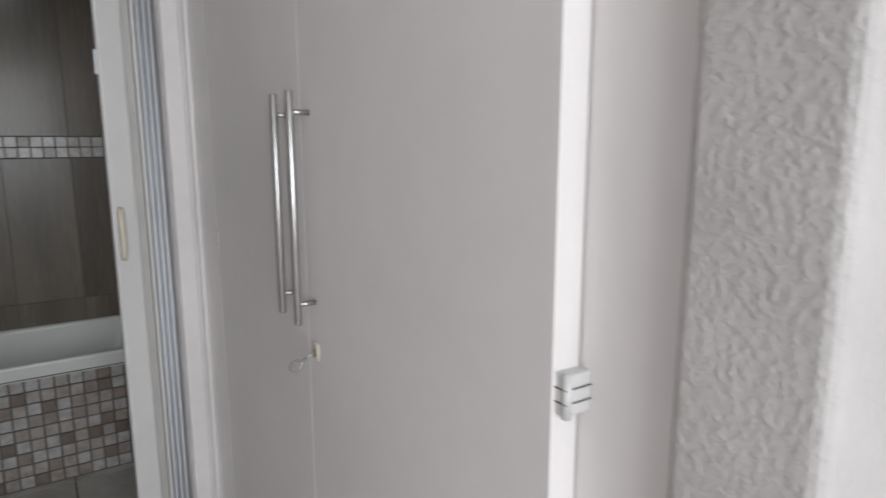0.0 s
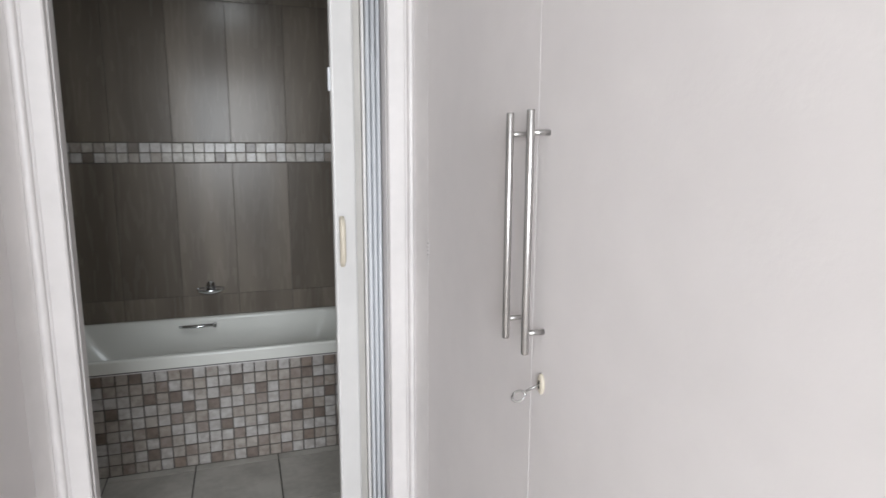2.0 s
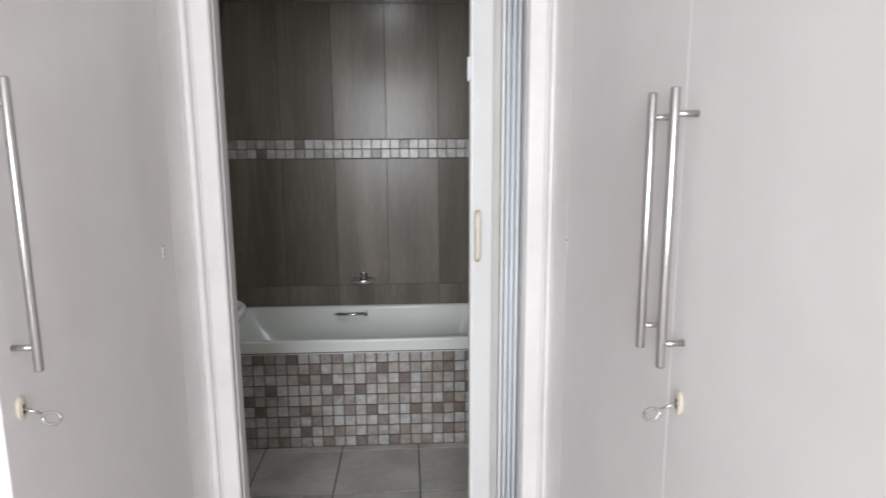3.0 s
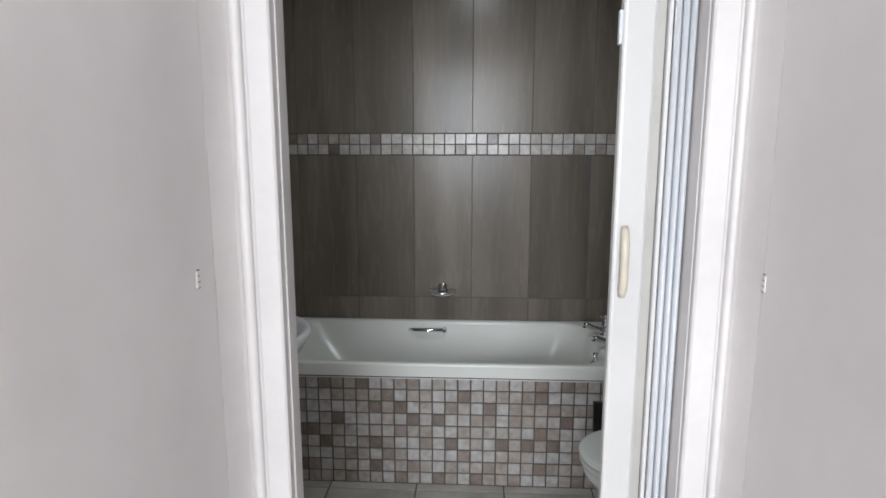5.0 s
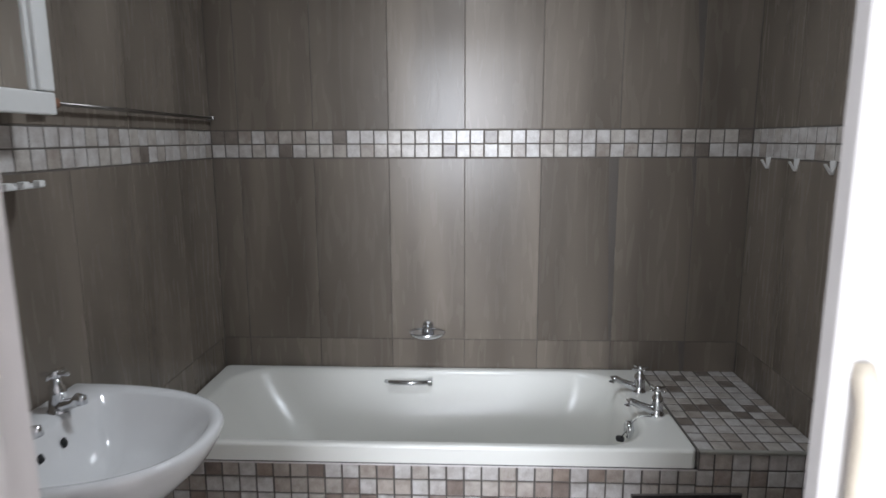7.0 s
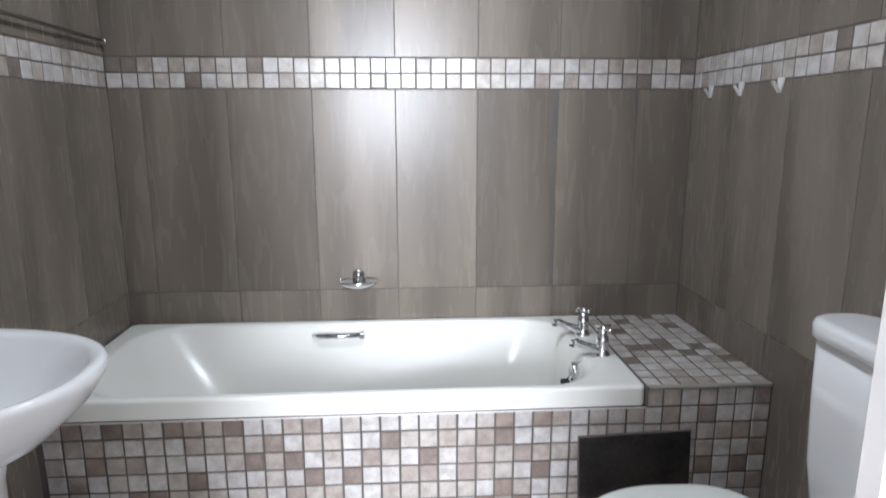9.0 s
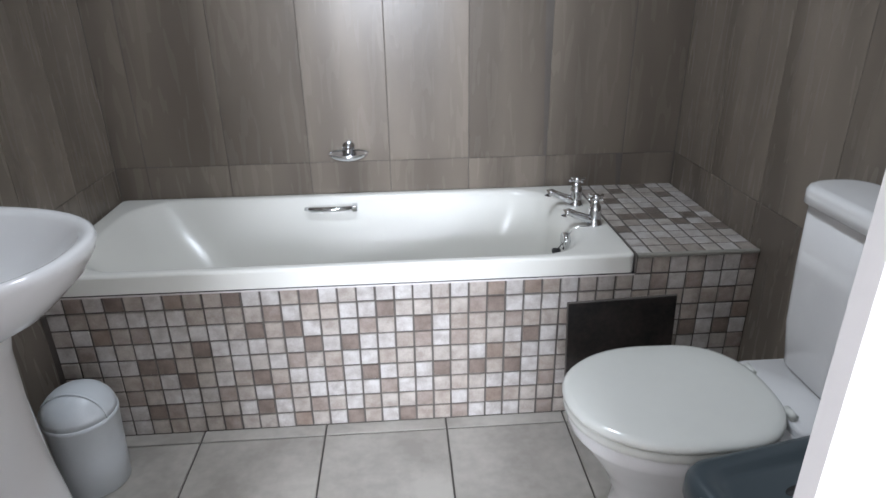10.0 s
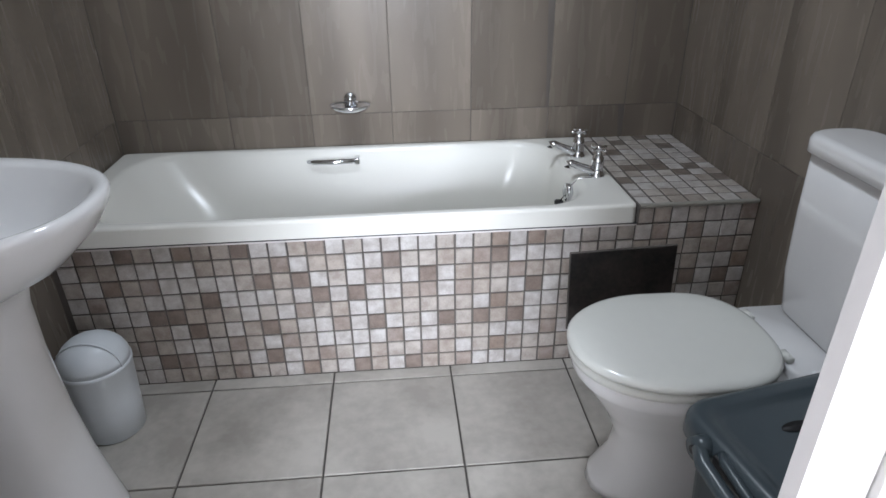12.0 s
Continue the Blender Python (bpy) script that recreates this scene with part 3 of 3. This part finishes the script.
part("seat", loft([seat_ring(0.012, 0.414), seat_ring(0.001, 0.420), seat_ring(0.0, 0.434), seat_ring(0.007, 0.439)]), M_SEAT, wc, "white plastic seat ring", True)
part("seat_lid", loft([seat_ring(0.008, 0.4415), seat_ring(-0.002, 0.446), seat_ring(-0.003, 0.453), seat_ring(0.003, 0.460), seat_ring(0.016, 0.4645), seat_ring(0.06, 0.4675), seat_ring(0.14, 0.4685)]), M_SEAT, wc, "glossy white closed lid", True)
for dy in (-0.085, 0.085):
    part("seat_hinge", tube([(0.874, TY + dy - 0.016, 0.445), (0.874, TY + dy + 0.016, 0.445)], 0.010, 12), M_SEAT, wc, "", True)
part("cistern", loft([rrect(1.045, TY - 0.01, hx_, hy_, 0.045, z, 7) for hx_, hy_, z in ((0.062, 0.13, 0.432), (0.070, 0.150, 0.445), (0.076, 0.168, 0.55), (0.078, 0.178, 0.70), (0.078, 0.182, 0.851))]), M_CERAMIC, wc, "", True)
part("cistern_lid", loft([rrect(1.036, TY - 0.01, 0.084 - i, 0.192 - i, 0.06, z, 7) for i, z in ((0.006, 0.852), (0.0, 0.856), (0.0, 0.884), (0.004, 0.894), (0.012, 0.898), (0.02, 0.8985))]), M_CERAMIC, wc, "curved ceramic cistern lid", True)

# ---- plastic storage crate beside the toilet ----
crate = thing("storage_crate", (0.80, -1.60, 0), "dark grey plastic storage crate with lid and side handle", "crate")
CT = Matrix.Translation((0.832, -1.597, 0.04)) @ Matrix.Rotation(radians(11), 4, "Z")


def cring(hx_, hy_, r, z):
    return [CT @ p for p in rrect(0, 0, hx_, hy_, r, z, 6)]


part("body", loft([cring(0.205, 0.150, 0.04, -0.04), cring(0.212, 0.157, 0.04, -0.03), cring(0.235, 0.180, 0.045, 0.395), cring(0.243, 0.188, 0.045, 0.40), cring(0.243, 0.188, 0.045, 0.412)]), M_CRATE, crate, "", True)
part("lid", loft([cring(0.258, 0.202, 0.058, 0.392), cring(0.264, 0.208, 0.060, 0.398), cring(0.263, 0.207, 0.060, 0.428), cring(0.257, 0.201, 0.056, 0.442), cring(0.243, 0.187, 0.048, 0.448), cring(0.222, 0.166, 0.04, 0.444), cring(0.214, 0.158, 0.04, 0.436), cring(0.20, 0.145, 0.04, 0.436)]), M_CRATE, crate, "grey lid with a raised rim", True)
# Black discs on the lid paint the shade inside its slots.
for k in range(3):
    part("lid_slot", loft([[CT @ p for p in oval(-0.075 + 0.10 * k, 0.09, 0.034, 0.013, z, n=20)] for z in (0.434, 0.4375)]), M_DARK, crate, "oval slot with its inner shade painted black", True)
hd = part("handle", tube([CT @ Vector(p) for p in ((-0.258, 0.104, 0.424), (-0.280, 0.098, 0.424), (-0.290, 0.075, 0.418), (-0.292, -0.095, 0.386), (-0.280, -0.122, 0.388), (-0.258, -0.128, 0.396))], [0.013, 0.015, 0.015, 0.015, 0.015, 0.013], 12), M_CRATE, crate, "grey swing handle bar", True)
part("pivot", tube([CT @ Vector((-0.25, 0.108, 0.420)), CT @ Vector((-0.286, 0.108, 0.420))], 0.023, 18), M_CRATE, hd, "round handle pivot", True)
part("pivot_pin", tube([CT @ Vector((-0.284, 0.108, 0.420)), CT @ Vector((-0.2895, 0.108, 0.420))], 0.009, 14), M_DARK, hd, "", True)
part("handle_guard", tube([CT @ Vector(p) for p in ((-0.256, 0.070, 0.437), (-0.266, 0.052, 0.436), (-0.270, -0.02, 0.424), (-0.270, -0.105, 0.410))], [0.008, 0.009, 0.009, 0.008], 10), M_CRATE, crate, "grey ridge above the handle slot", True)
# Solid black block paints the shade between handle and lid.
part("handle_recess", box(-0.2675, -0.25, -0.110, 0.080, 0.402, 0.430, 0.004, m=CT), M_DARK, crate, "black block painting the shade behind the handle")
# Side slots too are black discs in place of inner shade.
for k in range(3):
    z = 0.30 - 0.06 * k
    part("side_slot", loft([[CT @ Vector((-0.229 + 0.0007 * (0.30 - z) * 100 * 0.85 - d, 0.05 + 0.030 * math.cos(a), z + 0.011 * math.sin(a))) for a in [2 * math.pi * i / 18 for i in range(18)]] for d in (-0.004, 0.004)]), M_DARK, crate, "oval slot with its inner shade painted black", True)

# ---- mirror cabinet, towel rail, hooks ----
cab = thing("mirror_cabinet", (-0.97, -1.34, 1.585), "white-framed mirror cabinet hung on the tiled wall", "cabinet")
part("body", box(XL + 0.002, -0.945, -1.595, -1.095, 1.592, 2.19, 0.003), M_WHITE, cab)
dr = part("door_frame", box(-0.943, -0.922, -1.60, -1.09, 1.585, 1.635, 0.004), M_WHITE, cab, "white painted frame")
part("frame_rail", box(-0.943, -0.922, -1.60, -1.09, 2.15, 2.20, 0.004), M_WHITE, dr)
for y in (-1.60, -1.14):
    part("frame_stile", box(-0.943, -0.921, y, y + 0.05, 1.637, 2.148, 0.004), M_WHITE, dr)
for y in (-1.548, -1.156):
    part("glazing_bead", box(-0.940, -0.929, y, y + 0.014, 1.637, 2.148, 0.003), M_WHITE, dr)
part("mirror_pane", box(-0.938, -0.934, -1.55, -1.14, 1.635, 2.15), M_MIRROR, dr, "silvered mirror glass")
rail = thing("towel_rail", (XL + 0.03, -0.5, 1.612), "thin metal towel rail with brown end cap under cabinet", "towel rail")
part("bar", tube([(XL + 0.028, -1.02, 1.618), (XL + 0.020, -0.02, 1.611)], 0.0055, 10), M_RAIL, rail, "", True)
part("end_cap", tube([(XL + 0.03, -1.05, 1.618), (XL + 0.03, -0.985, 1.618)], [0.016, 0.014], 14), M_COPPER, rail, "brown plastic end cap", True)
for y in (-1.0, -0.03):
    part("bracket", box(XL, XL + 0.03, y - 0.008, y + 0.008, 1.604, 1.620, 0.002), M_CHROME, rail)
shelf = thing("toothbrush_holder", (XL + 0.05, -1.17, 1.425), "small white plastic toothbrush holder on the wall", "holder")
part("plate", box(XL, XL + 0.07, -1.30, -1.115, 1.422, 1.432, 0.003), M_WHITE, shelf)
for y in (-1.14, -1.19, -1.24):
    part("prong", box(XL + 0.068, XL + 0.085, y - 0.010, y + 0.010, 1.424, 1.440, 0.003), M_WHITE, shelf)


def adhesive_hook(y, z):
    h = thing("adhesive_hook", (XR, y, z), "small white plastic adhesive hook on the tiles", "hook", "hooks on the tiled wall")
    part("base", loft([[Vector((XR - d, y + 0.8 * dy * k, z + 0.8 * dz * k)) for dy, dz in ((-0.018, 0.024), (0.018, 0.024), (0.016, 0.004), (0.003, -0.030), (-0.003, -0.030), (-0.016, 0.004))] for d, k in ((0, 1), (0.004, 1), (0.006, 0.85))]), M_WHITE, h)
    part("prong", loft([[Vector((XR - 0.004 - d, y + w_, z - 0.022 + 0.032 * u)), Vector((XR - 0.009 - d, y + w_, z - 0.024 + 0.032 * u)), Vector((XR - 0.009 - d, y - w_, z - 0.024 + 0.032 * u)), Vector((XR - 0.004 - d, y - w_, z - 0.022 + 0.032 * u))] for u, d, w_ in ((0, 0, 0.004), (0.5, 0.010, 0.0055), (1.0, 0.020, 0.006))]), M_WHITE, h)


for y in (-0.143, -0.344, -0.558):
    adhesive_hook(y, 1.440)

# ---- tiled bath front and ledge ----
FRONT = PANEL + 0.005
bm = box(XL, LEDGE - 0.001, FRONT, FRONT + 0.06, -0.006, 0.5135)
bath_panel = structure("bath_panel", bm, M_GROUT_M, "bath front clad in brown, tan and cream stone mosaic")
ledge = structure("bath_ledge", box(LEDGE, XR - 0.001, FRONT, 0.002, -0.006, RIM - 0.002), M_GROUT_M, "boxed ledge at the bath end clad in stone mosaic", "ledge")
tagged(part("bath_sealant", box(XL, LEDGE - 0.001, -0.689, -0.674, TILE_TOP - 0.001, 0.5110, 0.002), M_TRIM), "thin pale sealant bead under the bath rim", "trim", kind="structure")
# Black strip paints the shadow line in the gap under the rim.
tagged(part("rim_gap_filler", box(XL, LEDGE - 0.001, -0.6905, -0.674, 0.5112, 0.5152, 0.0005), M_DARK), "black strip painting the shadow line between bath rim and sealant", "trim", kind="structure")
tagged(part("rim_end_joint", box(LEDGE - 0.0036, LEDGE + 0.001, -0.693, 0.0, 0.514, RIM + 0.006, 0.0008), M_GROUT_M), "dark joint between bath rim and tiled ledge", "trim", kind="structure")
tagged(part("ledge_trim", box(LEDGE, XR - 0.001, PANEL - 0.004, PANEL + 0.010, RIM - 0.012, RIM + 0.002, 0.005, 3), M_LTRIM), "grey edge strip along the tiled ledge", "trim", kind="structure")
ac = thing("access_panel", (0.713, PANEL, 0.28), "glossy black tile closing the bath access hole", "access panel")
AT = Matrix.Translation((0.713, PANEL, 0.28)) @ Matrix.Rotation(radians(-2), 4, "Y")
part("tile", box(-0.170, 0.170, -0.010, -0.001, -0.145, 0.138, 0.0015, m=AT), M_BLACKTILE, ac)
part("sealant", box(-0.173, 0.173, -0.006, 0.001, -0.148, 0.141, 0.001, m=AT), M_GROUT_M, ac)

# ---- tiles, one by one ----
PITCH = 0.0563
chip = slab(0.0500, 0.0500, 0.006, 0.0016, "mosaic_tile", M_MOSAIC)
chip_brown = slab(0.0500, 0.0500, 0.006, 0.0016, "mosaic_tile", M_MOSAIC_D)
# Ledge top: same stones, greyer palette paints how the light falls there.
chip_lit_top = slab(0.0485, 0.0490, 0.006, 0.0016, "mosaic_tile", M_MOSAIC_B)
chip_band = slab(0.0500, 0.0500, 0.006, 0.0016, "mosaic_tile", M_MOSAIC_B)
FACE_Y = Matrix.Rotation(radians(90), 4, "X")                      # faces -y
FACE_XP = Matrix.Rotation(radians(90), 4, "Z") @ FACE_Y            # faces +x
FACE_XM = Matrix.Rotation(radians(-90), 4, "Z") @ FACE_Y           # faces -x
rnd = random.Random(5)


def lay(parent, mesh, at, face, wob=0.6):
    m = Matrix.Translation(at) @ face @ Matrix.Rotation(radians(rnd.uniform(-wob, wob)), 4, "Z") @ Matrix.Translation((rnd.uniform(-0.0006, 0.0006), rnd.uniform(-0.0006, 0.0006), rnd.uniform(-0.0006, 0.0004)))
    piece("mosaic_tile", mesh, m, parent)


# b: a brown or tan stone, dot: a pale or cream one; columns run from the tap end
BROWNS = (
    ".....b.b.........b...b..b..b.b.",
    ".......bb....b.....b...........",
    "......b....b..b...b.b.....b.b..",
    ".....b...b.b...b.b.....b.....b.",
    ".......b..........b......bb....",
    "......b.b.b...b.b...b...b......",
    "....b........b.....b..b....b...",
    ".......b...b.....b..b....bb....",
    "....b....b..b..b..b...b........",
)
ROWP = TILE_TOP / 9
for j in range(9):
    for i in range(31):
        lay(bath_panel, chip_brown if BROWNS[j][i] == "b" else chip, (LEDGE - PITCH * (i + 0.5) + 0.002, PANEL, TILE_TOP - ROWP * (j + 0.5)), FACE_Y)
LP = (XR - LEDGE) / 7
LEDGE_BROWNS = ("......b", ".b.b...", ".....b.", "......b", "...b.b.", ".b....b", "...b...", "b....b.", "..b....", "....b.b")
for j in range(10):
    for i in range(7):
        lay(ledge, chip_brown if LEDGE_BROWNS[j][i] == "b" else chip, (LEDGE + LP * (i + 0.5), PANEL, RIM - 0.010 - 0.0562 * (j + 0.5)), FACE_Y)
for j in range(12):
    for i in range(7):
        lay(ledge, chip_lit_top, (LEDGE + LP * (i + 0.5), PANEL + 0.010 + PITCH * (j + 0.5) - 0.001, RIM), Matrix.Identity(4))
BZ = [(BAND0 + BAND1) / 2 - 0.0272, (BAND0 + BAND1) / 2 + 0.0272]
n_b = 39
BP = (XR - XL) / n_b
for z in BZ:
    for i in range(n_b):
        lay(wall_back, chip_band, (XL + BP * (i + 0.5), -0.0004, z), FACE_Y)
    for i in range(35):
        lay(wall_left, chip_band, (XL + 0.0004, -BP * (i + 0.55), z), FACE_XP)
        lay(wall_right, chip_band, (XR - 0.0004, -BP * (i + 0.55), z), FACE_XM)

TW, GAP = 0.3045, 0.0022


def tile_wall(parent, lo, hi, start, place, face, bow=0.0):
    """Upright rectangular tiles in rows, cut at the corners; place(u, z) gives the world point; bow: how the tiles lip, in degrees."""
    rows = [(0.0, JOINT - 0.753), (JOINT - 0.753, JOINT), (JOINT, BAND0), (BAND1, BAND1 + 0.753), (BAND1 + 0.753, TOP)]
    for z0, z1 in rows:
        if z1 - z0 < 0.02:
            continue
        u = start
        while u > lo:
            u -= TW
        while u < hi:
            a, b = max(u, lo), min(u + TW, hi)
            if b - a > 0.012:
                me = slab(b - a - GAP, z1 - z0 - GAP, 0.007, 0.0012, "wall_tile", M_WALLTILE)
                yaw = bow * max(-1.5, min(1.5, ((a + b) / 2 + 0.15) / TW)) + rnd.uniform(-0.15, 0.15)
                piece("wall_tile", me, Matrix.Translation(place((a + b) / 2, (z0 + z1) / 2)) @ face @ Matrix.Rotation(radians(yaw), 4, 'Y') @ Matrix.Rotation(radians(rnd.uniform(-0.1, 0.1)), 4, 'X'), parent)
            u += TW


tile_wall(wall_back, XL, XR, 0.0, lambda u, z: (u, 0, z), FACE_Y, 0.5)
tile_wall(wall_left, YI, 0.0, 0.0, lambda u, z: (XL, u, z), FACE_XP)
tile_wall(wall_right, YI, 0.0, 0.0, lambda u, z: (XR, u, z), FACE_XM)

FT = 0.39
xs = [XL] + [-0.624 + FT * k for k in range(-1, 5) if XL + 0.01 < -0.624 + FT * k < XR - 0.01] + [XR]
ys = [FRONT] + [-0.727 - FT * k for k in range(4)] + [YI]
for x0, x1 in zip(xs, xs[1:]):
    for y1, y0 in zip(ys, ys[1:]):
        me = slab(x1 - x0 - 0.006, y1 - y0 - 0.006, 0.008, 0.0015, "floor_tile", M_FLOORTILE)
        piece("floor_tile", me, Matrix.Translation(((x0 + x1) / 2, (y0 + y1) / 2, 0)), floor)
